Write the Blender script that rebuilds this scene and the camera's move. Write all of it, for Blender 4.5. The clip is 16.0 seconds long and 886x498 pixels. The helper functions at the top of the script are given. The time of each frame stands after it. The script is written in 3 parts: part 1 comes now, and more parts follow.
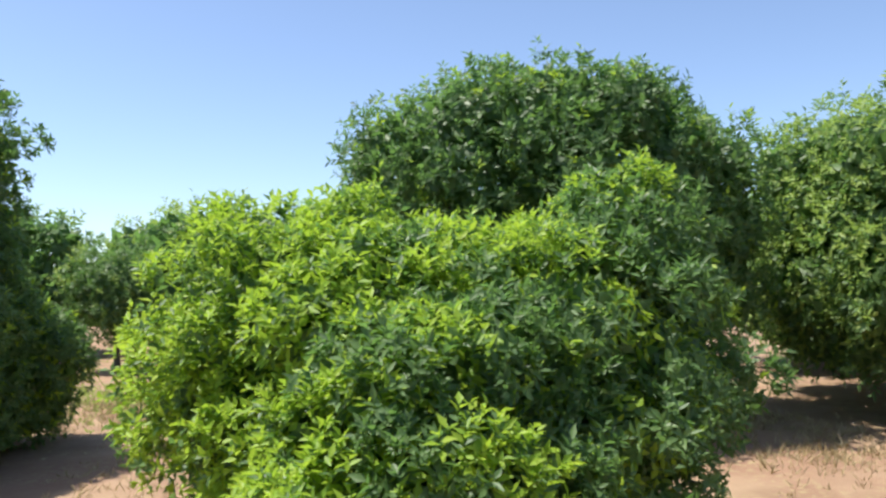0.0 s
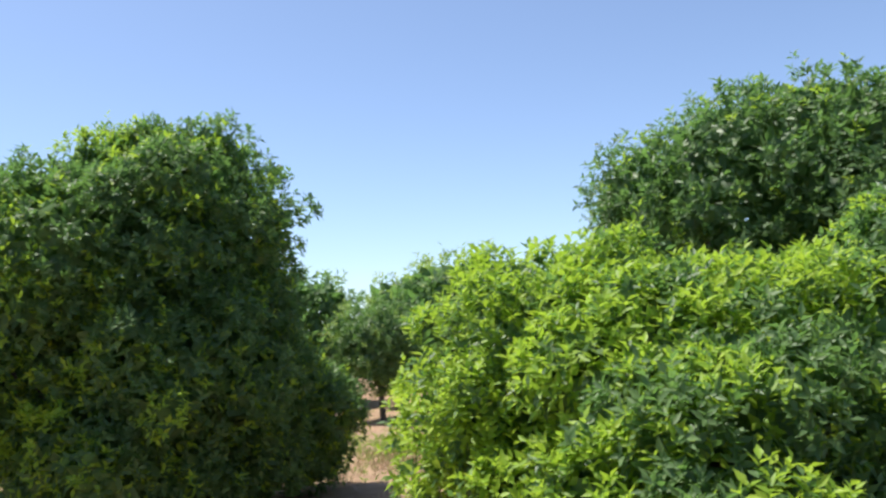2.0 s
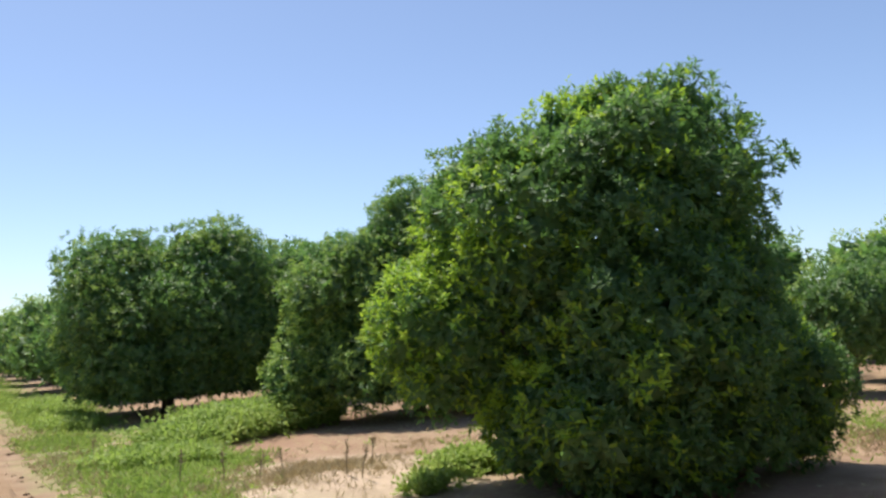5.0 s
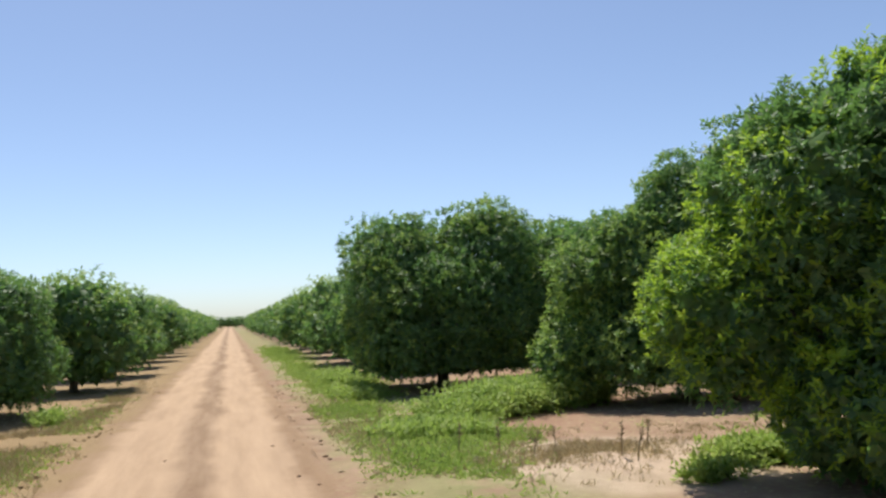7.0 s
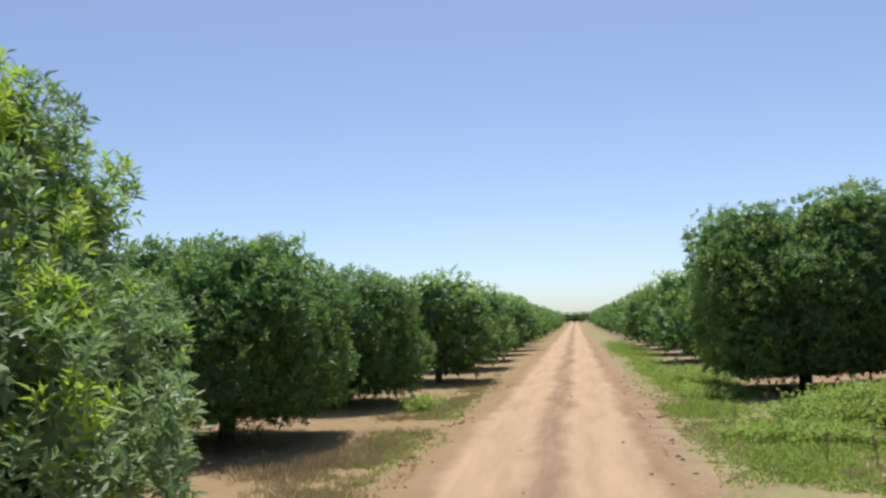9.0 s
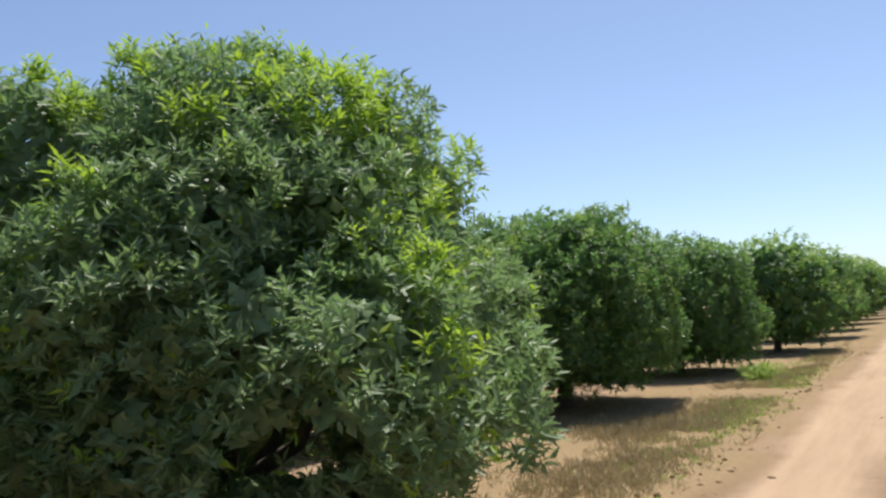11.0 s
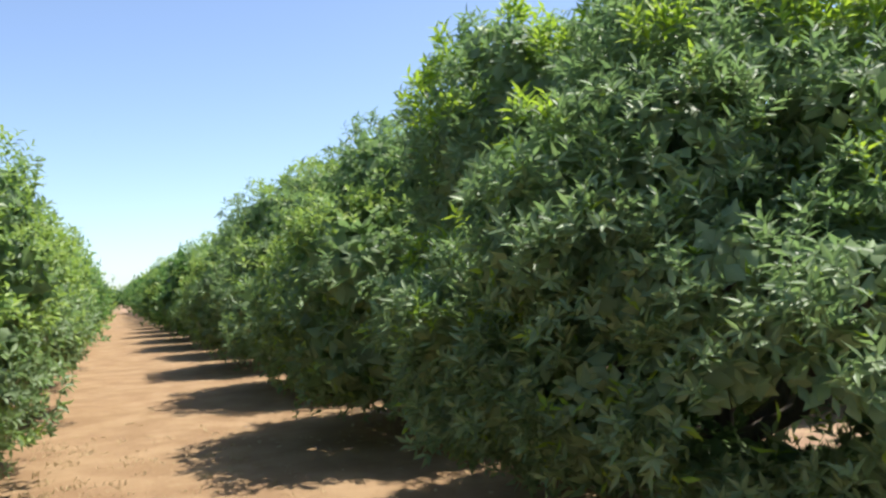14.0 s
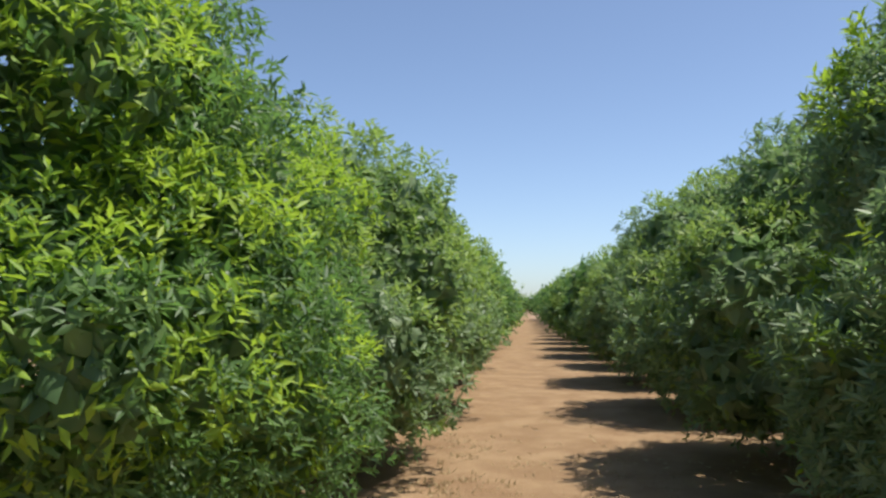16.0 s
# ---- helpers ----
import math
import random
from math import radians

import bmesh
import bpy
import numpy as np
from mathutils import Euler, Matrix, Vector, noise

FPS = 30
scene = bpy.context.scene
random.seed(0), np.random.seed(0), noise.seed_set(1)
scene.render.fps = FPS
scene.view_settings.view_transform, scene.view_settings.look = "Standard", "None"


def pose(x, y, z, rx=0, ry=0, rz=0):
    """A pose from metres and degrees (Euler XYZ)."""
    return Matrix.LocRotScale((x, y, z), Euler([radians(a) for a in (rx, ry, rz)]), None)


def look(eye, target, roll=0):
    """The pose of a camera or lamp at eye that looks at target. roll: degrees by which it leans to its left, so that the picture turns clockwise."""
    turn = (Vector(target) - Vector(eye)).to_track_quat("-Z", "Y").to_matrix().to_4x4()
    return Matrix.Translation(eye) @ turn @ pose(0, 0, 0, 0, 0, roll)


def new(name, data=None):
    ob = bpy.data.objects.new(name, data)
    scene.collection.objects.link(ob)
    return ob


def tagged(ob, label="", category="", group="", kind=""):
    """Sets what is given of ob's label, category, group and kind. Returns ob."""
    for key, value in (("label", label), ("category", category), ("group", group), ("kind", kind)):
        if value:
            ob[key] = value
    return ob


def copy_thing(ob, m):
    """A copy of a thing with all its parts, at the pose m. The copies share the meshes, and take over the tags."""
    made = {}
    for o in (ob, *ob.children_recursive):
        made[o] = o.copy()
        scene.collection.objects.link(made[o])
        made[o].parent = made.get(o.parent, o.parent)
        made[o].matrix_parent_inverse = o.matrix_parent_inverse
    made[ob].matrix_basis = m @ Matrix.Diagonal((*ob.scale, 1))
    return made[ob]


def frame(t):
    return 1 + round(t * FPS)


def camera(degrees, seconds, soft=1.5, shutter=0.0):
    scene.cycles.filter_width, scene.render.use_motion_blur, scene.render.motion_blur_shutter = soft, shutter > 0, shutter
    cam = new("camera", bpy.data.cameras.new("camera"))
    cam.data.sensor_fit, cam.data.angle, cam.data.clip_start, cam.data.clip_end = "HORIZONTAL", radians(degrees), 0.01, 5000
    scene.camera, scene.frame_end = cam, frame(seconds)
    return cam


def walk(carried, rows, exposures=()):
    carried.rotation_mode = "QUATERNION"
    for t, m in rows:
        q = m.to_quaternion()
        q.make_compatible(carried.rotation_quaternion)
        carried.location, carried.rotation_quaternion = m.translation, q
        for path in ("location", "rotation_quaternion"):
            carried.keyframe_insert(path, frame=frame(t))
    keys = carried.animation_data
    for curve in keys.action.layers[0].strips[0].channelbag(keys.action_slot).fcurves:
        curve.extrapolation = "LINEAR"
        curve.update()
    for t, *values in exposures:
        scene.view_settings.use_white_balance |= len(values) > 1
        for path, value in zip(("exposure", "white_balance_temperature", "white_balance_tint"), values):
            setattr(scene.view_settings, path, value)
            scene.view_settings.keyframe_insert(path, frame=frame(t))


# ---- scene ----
PATH = [
    (0.0, pose(0.137, -0.676, 1.614, 92.12, 1.05, -78.02)),
    (0.5, pose(0.129, -0.660, 1.619, 92.72, 1.09, -75.99)),
    (1.0, pose(0.183, -0.638, 1.625, 93.65, 1.65, -72.45)),
    (1.5, pose(0.231, -0.609, 1.634, 94.86, 2.74, -67.19)),
    (2.0, pose(0.196, -0.536, 1.633, 95.85, 3.58, -61.29)),
    (2.5, pose(0.140, -0.406, 1.638, 96.02, 3.95, -57.41)),
    (3.0, pose(0.119, -0.322, 1.627, 95.51, 3.09, -53.13)),
    (3.5, pose(0.154, -0.270, 1.623, 95.55, 2.74, -46.48)),
    (4.0, pose(0.236, -0.212, 1.626, 95.39, 2.66, -40.66)),
    (4.5, pose(0.264, -0.126, 1.626, 94.76, 2.85, -36.61)),
    (5.0, pose(0.202, -0.011, 1.624, 95.06, 2.82, -32.30)),
    (5.2, pose(0.197, 0.039, 1.630, 95.05, 2.74, -30.32)),
    (7.3, pose(0.137, 0.102, 1.621, 94.60, 2.32, -12.22)),
    (7.5, pose(0.129, 0.063, 1.640, 94.74, 2.28, -10.77)),
    (8.0, pose(0.144, 0.081, 1.643, 95.19, 2.65, -4.96)),
    (8.5, pose(0.150, 0.079, 1.651, 95.35, 2.59, 2.77)),
    (8.7, pose(0.133, 0.070, 1.652, 95.26, 2.39, 5.53)),
    (10.8, pose(0.127, -0.300, 1.518, 94.87, 3.90, 27.77)),
    (11.0, pose(0.111, -0.262, 1.520, 94.74, 3.95, 30.98)),
    (11.5, pose(0.123, -0.154, 1.529, 94.69, 3.75, 37.64)),
    (12.0, pose(0.103, -0.080, 1.528, 94.35, 3.50, 42.28)),
    (12.5, pose(-0.014, 0.045, 1.549, 94.10, 3.23, 48.32)),
    (13.0, pose(-0.086, 0.130, 1.552, 93.48, 3.91, 54.38)),
    (13.5, pose(-0.118, 0.277, 1.576, 92.71, 3.51, 60.87)),
    (14.0, pose(-0.137, 0.367, 1.577, 92.17, 3.17, 66.63)),
    (14.5, pose(-0.221, 0.399, 1.575, 92.34, 3.05, 72.08)),
    (15.0, pose(-0.275, 0.416, 1.581, 93.30, 2.31, 78.42)),
    (15.5, pose(-0.260, 0.467, 1.589, 93.89, 0.61, 85.62)),
    (16.0, pose(-0.218, 0.519, 1.586, 93.92, 0.26, 93.95)),
]
cam = camera(56.15, 16.0, soft=2.6)
walk(cam, PATH, exposures=[(0.0, 0.57), (2.5, 0.49), (3.5, 0.42), (4.0, 0.32), (5.0, 0.27), (8.0, -0.01), (8.7, 0.0), (11.0, 0.16), (12.0, 0.56), (12.5, 0.63), (13.5, 0.78), (14.5, 0.47), (16.0, 0.16)])

# ---- light ----
SUN_ELEV, SUN_AZ = radians(68), radians(-5)   # azimuth from +Y towards +X
world = bpy.data.worlds.new("sky")
scene.world = world
world.use_nodes = True
wn = world.node_tree
sky = wn.nodes.new("ShaderNodeTexSky")
sky.sky_type, sky.sun_disc = "NISHITA", False
sky.sun_elevation, sky.sun_rotation = SUN_ELEV, SUN_AZ
sky.air_density, sky.dust_density, sky.ozone_density = 0.75, 0.7, 4.0
calm = wn.nodes.new("ShaderNodeHueSaturation")
calm.inputs["Saturation"].default_value = 0.93
wn.links.new(sky.outputs[0], calm.inputs["Color"])
wn.links.new(calm.outputs[0], wn.nodes["Background"].inputs[0])
wn.nodes["Background"].inputs[1].default_value = 0.15
sun = new("sun", bpy.data.lights.new("sun", "SUN"))
sun.data.energy, sun.data.angle, sun.data.color = 5.0, radians(0.5), (1, 0.95, 0.87)
sd = Vector((math.sin(SUN_AZ) * math.cos(SUN_ELEV), math.cos(SUN_AZ) * math.cos(SUN_ELEV), math.sin(SUN_ELEV)))
sun.matrix_world = look(sd * 50, (0, 0, 0))


# ---- materials ----
class Nodes:
    """A short way to write node materials."""

    def __init__(self, name):
        self.m = bpy.data.materials.new(name)
        self.m.use_nodes = True
        self.t = self.m.node_tree
        self.b = self.t.nodes["Principled BSDF"]
        self.out = self.t.nodes["Material Output"]

    def n(self, kind, **inputs):
        node = self.t.nodes.new(kind)
        for k, v in inputs.items():
            k = k.replace("_", " ")
            self.put(node.inputs[k], v)
        return node

    def put(self, socket, v):
        if isinstance(v, bpy.types.NodeSocket):
            self.t.links.new(v, socket)
        else:
            socket.default_value = v

    def math(self, op, a, b=0.0, clamp=False):
        node = self.t.nodes.new("ShaderNodeMath")
        node.operation, node.use_clamp = op, clamp
        self.put(node.inputs[0], a)
        self.put(node.inputs[1], b)
        return node.outputs[0]

    def ramp(self, fac, *stops):
        node = self.t.nodes.new("ShaderNodeValToRGB")
        e = node.color_ramp.elements
        while len(e) < len(stops):
            e.new(0.5)
        for el, (p, c) in zip(e, stops):
            el.position = p
            el.color = (*c, 1) if len(c) == 3 else c
        self.put(node.inputs[0], fac)
        return node.outputs[0]

    def mix(self, fac, a, b, kind="MIX"):
        node = self.t.nodes.new("ShaderNodeMix")
        node.data_type, node.blend_type = "RGBA", kind
        self.put(node.inputs[0], fac)
        for s, v in ((node.inputs[6], a), (node.inputs[7], b)):
            self.put(s, (*v, 1) if isinstance(v, tuple) and len(v) == 3 else v)
        return node.outputs[2]

    def noise(self, vec, scale, detail=3.0, rough=0.55):
        node = self.n("ShaderNodeTexNoise", Scale=scale, Detail=detail, Roughness=rough)
        self.put(node.inputs["Vector"], vec)
        return node.outputs[0]

    def step(self, v, lo, hi):
        node = self.t.nodes.new("ShaderNodeMapRange")
        node.interpolation_type = "SMOOTHSTEP"
        self.put(node.inputs[0], v)
        self.put(node.inputs[1], lo)
        self.put(node.inputs[2], hi)
        return node.outputs[0]

    def bump(self, h, strength, dist):
        node = self.n("ShaderNodeBump", Strength=strength, Distance=dist)
        self.put(node.inputs["Height"], h)
        self.t.links.new(node.outputs[0], self.b.inputs["Normal"])


def leaf_material(name, dark, mid, light, glow, rough=0.42, through_leaf=0.38):
    """Leaf: colour varies from leaf to leaf and from tree to tree; light shines through the blade."""
    w = Nodes(name)
    geo = w.n("ShaderNodeNewGeometry")
    tc = w.n("ShaderNodeTexCoord")
    patch = w.noise(tc.outputs["Object"], 1.7, 2)
    r = w.math("ADD", w.math("MULTIPLY", geo.outputs["Random Per Island"], 0.65), w.math("MULTIPLY", w.math("SUBTRACT", patch, 0.3), 0.8))
    col = w.ramp(r, (0.05, dark), (0.45, mid), (0.95, light))
    w.put(w.b.inputs["Base Color"], col)
    w.put(w.b.inputs["Roughness"], rough)
    w.put(w.b.inputs["Specular IOR Level"], 0.35)
    tr = w.n("ShaderNodeBsdfTranslucent")
    w.put(tr.inputs[0], w.mix(0.6, col, glow))
    ms = w.n("ShaderNodeMixShader")
    w.put(ms.inputs[0], through_leaf)
    w.t.links.new(w.b.outputs[0], ms.inputs[1])
    w.t.links.new(tr.outputs[0], ms.inputs[2])
    w.t.links.new(ms.outputs[0], w.out.inputs[0])
    return w.m


M_LEAF = leaf_material("leaf", (0.075, 0.135, 0.058), (0.125, 0.21, 0.076), (0.19, 0.295, 0.1), (0.19, 0.39, 0.07), 0.43, 0.46)
# yellow-green of young shoots, which also paints sunlight onto the crowns' lit sides
M_YOUNG_SUNLIT = leaf_material("young_sunlit_leaf", (0.18, 0.32, 0.035), (0.3, 0.46, 0.045), (0.42, 0.55, 0.065), (0.45, 0.64, 0.055), 0.48, 0.48)
# pale green of fresh tufts; on chosen sides it stands in for sunlight
M_FRESH_SUNLIT = leaf_material("fresh_sunlit_leaf", (0.16, 0.26, 0.06), (0.26, 0.38, 0.085), (0.38, 0.48, 0.12), (0.36, 0.53, 0.09), 0.48, 0.42)
# dusty grey-green, lightened further: light lacking on shaded crowns put into the colour
M_SLIM = leaf_material("slim_lightened_leaf", (0.14, 0.2, 0.104), (0.215, 0.3, 0.145), (0.295, 0.39, 0.185), (0.24, 0.42, 0.115), 0.44, 0.42)
M_GRASS = leaf_material("weed_leaf", (0.18, 0.27, 0.06), (0.31, 0.42, 0.09), (0.46, 0.53, 0.16), (0.42, 0.58, 0.11), 0.6, 0.42)
M_STRAW = leaf_material("straw", (0.26, 0.2, 0.1), (0.44, 0.35, 0.19), (0.6, 0.5, 0.29), (0.54, 0.44, 0.24), 0.7, 0.2)


def bark_material():
    w = Nodes("bark")
    tc = w.n("ShaderNodeTexCoord")
    mp = w.n("ShaderNodeMapping", Vector=tc.outputs["Object"], Scale=(1, 1, 0.25))
    f = w.noise(mp.outputs[0], 30, 5, 0.65)
    g = w.noise(tc.outputs["Object"], 3, 2)
    w.put(w.b.inputs["Base Color"], w.mix(g, w.ramp(f, (0.3, (0.05, 0.036, 0.026)), (0.7, (0.17, 0.13, 0.10))), (0.14, 0.125, 0.1), "MIX"))
    w.put(w.b.inputs["Roughness"], 0.9)
    w.bump(f, 0.8, 0.01)
    return w.m


M_BARK = bark_material()


def soil_material():
    """Sandy soil: pale wheel tracks along the road, reddish earth, straw-strewn verges and a greener strip."""
    w = Nodes("soil")
    tc = w.n("ShaderNodeTexCoord")
    P = tc.outputs["Object"]
    sep = w.n("ShaderNodeSeparateXYZ", Vector=P)
    X, Y = sep.outputs[0], sep.outputs[1]
    along = w.n("ShaderNodeMapping", Vector=P, Scale=(1, 0.1, 1)).outputs[0]
    big, mid_, fine = w.noise(P, 0.35, 3), w.noise(P, 1.6, 4, 0.6), w.noise(P, 14, 5, 0.65)
    grit = w.noise(P, 90, 3, 0.7)
    wob = w.math("MULTIPLY", w.math("SUBTRACT", w.noise(P, 0.9, 4, 0.6), 0.5), 1.5)
    xs = w.math("ADD", X, wob)
    earth = w.mix(w.step(mid_, 0.35, 0.68), (0.3, 0.197, 0.128), (0.41, 0.285, 0.187))
    earth = w.mix(w.math("MULTIPLY", w.step(big, 0.45, 0.62), 0.6), earth, (0.33, 0.188, 0.13))
    # straw litter and grass on the open ground
    straw = w.math("MULTIPLY", w.step(fine, 0.5, 0.62), w.step(w.noise(P, 0.7, 4, 0.65), 0.42, 0.6))
    earth = w.mix(w.math("MULTIPLY", straw, 0.8), earth, (0.43, 0.35, 0.19))
    # warmer earth between the alley's rows
    alley = w.step(xs, -2.2, -3.4)
    alley = w.math("MULTIPLY", alley, w.step(Y, 5.5, 3.5))
    earth = w.mix(w.math("MULTIPLY", alley, 0.85), earth, w.mix(w.step(mid_, 0.35, 0.68), (0.265, 0.165, 0.085), (0.36, 0.24, 0.13)))
    # the road's two tracks
    def band(c, half, soft):
        return w.step(w.math("ABSOLUTE", w.math("SUBTRACT", w.math("ADD", X, w.math("ADD", w.math("MULTIPLY", wob, 0.3), w.math("MULTIPLY", w.math("SUBTRACT", w.noise(P, 0.13, 2), 0.5), 0.7))), c)), half + soft, half)
    road = w.step(w.math("ABSOLUTE", w.math("ADD", w.math("ADD", X, w.math("MULTIPLY", wob, 0.6)), 0.32)), 1.62, 1.25)
    tracks = w.math("MAXIMUM", band(-0.98, 0.3, 0.34), band(0.42, 0.34, 0.3))
    dirt = w.mix(w.step(w.noise(along, 2.6, 5, 0.6), 0.38, 0.66), (0.285, 0.19, 0.117), (0.39, 0.272, 0.175))
    dirt = w.mix(w.math("MULTIPLY", tracks, w.math("ADD", 0.1, w.math("MULTIPLY", w.noise(along, 3.4, 5, 0.65), 1.2)), True), dirt, (0.56, 0.395, 0.255))
    edge = w.step(w.math("ABSOLUTE", w.math("ADD", w.math("ADD", X, w.math("MULTIPLY", wob, 0.5)), 0.3)), 0.95, 1.4)
    dirt = w.mix(w.math("MULTIPLY", edge, 0.7), dirt, w.mix(w.step(w.noise(along, 1.7, 5, 0.65), 0.35, 0.65), (0.235, 0.145, 0.08), (0.36, 0.24, 0.14)))
    clods = w.math("MULTIPLY", w.step(w.noise(P, 7, 4, 0.6), 0.62, 0.68), w.math("SUBTRACT", 1.0, tracks))
    dirt = w.mix(w.math("MULTIPLY", clods, 0.55), dirt, (0.22, 0.12, 0.075))
    col = w.mix(road, earth, dirt)
    # greener, half dry sward beside the road
    sward_r = w.math("MULTIPLY", w.step(xs, 1.1, 1.7), w.step(xs, 4.4, 3.0))
    sward_r = w.math("MULTIPLY", sward_r, w.step(w.math("ADD", Y, w.math("MULTIPLY", wob, 3.0)), 5.0, 8.0))
    sward_r = w.math("MULTIPLY", sward_r, w.step(w.noise(P, 1.1, 5, 0.65), 0.36, 0.52))
    col = w.mix(w.math("MULTIPLY", sward_r, 0.6), col, w.mix(fine, (0.13, 0.2, 0.055), (0.31, 0.34, 0.125)))
    sward_l = w.math("MULTIPLY", w.step(xs, -1.3, -1.9), w.step(xs, -5.5, -4.2))
    sward_l = w.math("MULTIPLY", sward_l, w.math("MULTIPLY", w.step(Y, 4.2, 6.0), w.step(w.noise(P, 1.9, 5, 0.7), 0.18, 0.45)))
    col = w.mix(w.math("MULTIPLY", sward_l, 0.85), col, w.mix(fine, (0.24, 0.165, 0.082), (0.4, 0.29, 0.15)))
    bx, by = w.math("DIVIDE", w.math("SUBTRACT", xs, 4.1), 1.6), w.math("DIVIDE", w.math("SUBTRACT", Y, 8.3), 1.9)
    bank = w.step(w.math("ADD", w.math("MULTIPLY", bx, bx), w.math("MULTIPLY", by, by)), 1.1, 0.5)
    col = w.mix(w.math("MULTIPLY", bank, 0.8), col, w.mix(w.step(mid_, 0.4, 0.6), (0.49, 0.38, 0.27), (0.6, 0.465, 0.34)))
    col = w.mix(w.math("MULTIPLY", w.step(grit, 0.35, 0.7), 0.35), col, w.mix(0.5, col, (0.2, 0.13, 0.08)))
    w.put(w.b.inputs["Base Color"], col)
    w.put(w.b.inputs["Roughness"], 0.95)
    w.put(w.b.inputs["Specular IOR Level"], 0.15)
    w.bump(w.math("ADD", w.math("MULTIPLY", fine, 0.7), w.math("MULTIPLY", grit, 0.3)), 0.9, 0.03)
    return w.m


M_SOIL = soil_material()


# ---- ground ----
def hill(x, y, cx, cy, rx, ry, h):
    return h * np.exp(-((x - cx) / rx) ** 2 - ((y - cy) / ry) ** 2)


def waves(x, y, seed, octaves=4, f=0.8):
    rng = np.random.default_rng(seed)
    z = np.zeros_like(x)
    for o in range(octaves):
        for _ in range(5):
            a, p = rng.random() * 6.28, rng.random() * 6.28
            k = f * 2 ** o * (0.7 + 0.6 * rng.random())
            z += np.sin((x * math.cos(a) + y * math.sin(a)) * k + p) / (5 * 1.9 ** o)
    return z


def ground_z(x, y):
    near = 1 / (1 + ((x * x + y * y) / 900) ** 2)
    z = 0.022 * waves(x, y, 3)
    z = z - 0.03 * np.exp(-((x + 0.95) / 0.3) ** 2) - 0.028 * np.exp(-((x - 0.38) / 0.3) ** 2) + 0.015 * np.exp(-((x + 2.0) / 0.25) ** 2)
    z = z + hill(x, y, 3.7, 8.0, 0.75, 0.5, 0.15) + hill(x, y, 4.6, 8.6, 1.3, 0.8, 0.06) + hill(x, y, 2.4, 9.5, 0.8, 1.2, 0.05)
    return z * near


def sheet(name, xs, ys, lift=0.0):
    gx, gy = np.meshgrid(xs, ys)
    v = np.stack([gx, gy, ground_z(gx, gy) + lift], -1).reshape(-1, 3)
    nx, ny = len(xs), len(ys)
    i = (np.arange(ny - 1)[:, None] * nx + np.arange(nx - 1)[None]).ravel()
    f = np.stack([i, i + 1, i + nx + 1, i + nx], 1)
    return mesh_of(name, v, f, [M_SOIL], smooth=True)


def mesh_of(name, v, f, mats, smooth=False, index=None):
    n, k = f.shape
    me = bpy.data.meshes.new(name)
    me.vertices.add(len(v))
    me.vertices.foreach_set("co", np.ascontiguousarray(v, dtype=np.float32).ravel())
    me.loops.add(n * k)
    me.loops.foreach_set("vertex_index", np.ascontiguousarray(f, dtype=np.int32).ravel())
    me.polygons.add(n)
    me.polygons.foreach_set("loop_start", np.arange(0, n * k, k, dtype=np.int32))
    me.polygons.foreach_set("loop_total", np.full(n, k, dtype=np.int32))
    for m in mats:
        me.materials.append(m)
    if index is not None:
        me.polygons.foreach_set("material_index", np.ascontiguousarray(index, dtype=np.int32))
    if smooth:
        me.polygons.foreach_set("use_smooth", np.ones(n, dtype=bool))
    me.update()
    me.validate()
    return me


u = np.linspace(-1, 1, 171)
axis_x = np.sinh(u * 6.2) / math.sinh(6.2) * 1800
axis_y = np.sinh(u * 6.0) / math.sinh(6.0) * 1800 + 4
tagged(new("ground", sheet("ground", axis_x, axis_y)), "dry sandy orchard soil with straw litter and sparse grass", "ground", kind="structure")

ry = np.concatenate([np.arange(-12, 40, 0.16), 40 * 1.06 ** np.arange(0, 24)])
rx = np.linspace(-1.95, 1.3, 36)
road_me = sheet("road", rx, ry, 0.006)
road = tagged(new("road", road_me), "pale rutted dirt road between the orchard blocks", "road", kind="structure")
for vtx in road_me.vertices:
    e = abs(vtx.co.x + 0.325) - 1.45
    if e > 0:
        vtx.co.x += 0.12 * math.sin(vtx.co.y * 2.3) * math.sin(vtx.co.y * 0.7 + 1)
        vtx.co.z -= 0.07 * e / 0.175


# ---- trees ----
def unit(v):
    return v / np.maximum(np.linalg.norm(v, axis=1, keepdims=True), 1e-9)


def diamonds(base, axis, side, length, width):
    """Far leaves: two triangles each, folded along the midrib."""
    up = np.cross(axis, side)
    L, W = length[:, None], width[:, None]
    v = np.stack([base, base + axis * L * 0.42 + side * W * 0.5 + up * W * 0.18, base + axis * L - up * L * 0.1,
                  base + axis * L * 0.42 - side * W * 0.5 + up * W * 0.18], 1).reshape(-1, 3)
    k = np.arange(len(base))[:, None] * 4
    return v, np.stack([k + [0, 1, 2], k + [0, 2, 3]], 1).reshape(-1, 3)


def skin(d, k):
    return d / (np.abs(d) ** k).sum(1, keepdims=True) ** (1 / k)


def lumps(p, f, rng):
    """Soft swellings in space, about -1 to 1."""
    z = np.zeros(len(p))
    for i in range(7):
        k = unit(rng.normal(size=(1, 3)))[0] * f * (0.6 + 0.9 * rng.random())
        z += np.sin(p @ k + rng.random() * 6.28)
    return z / 3.2


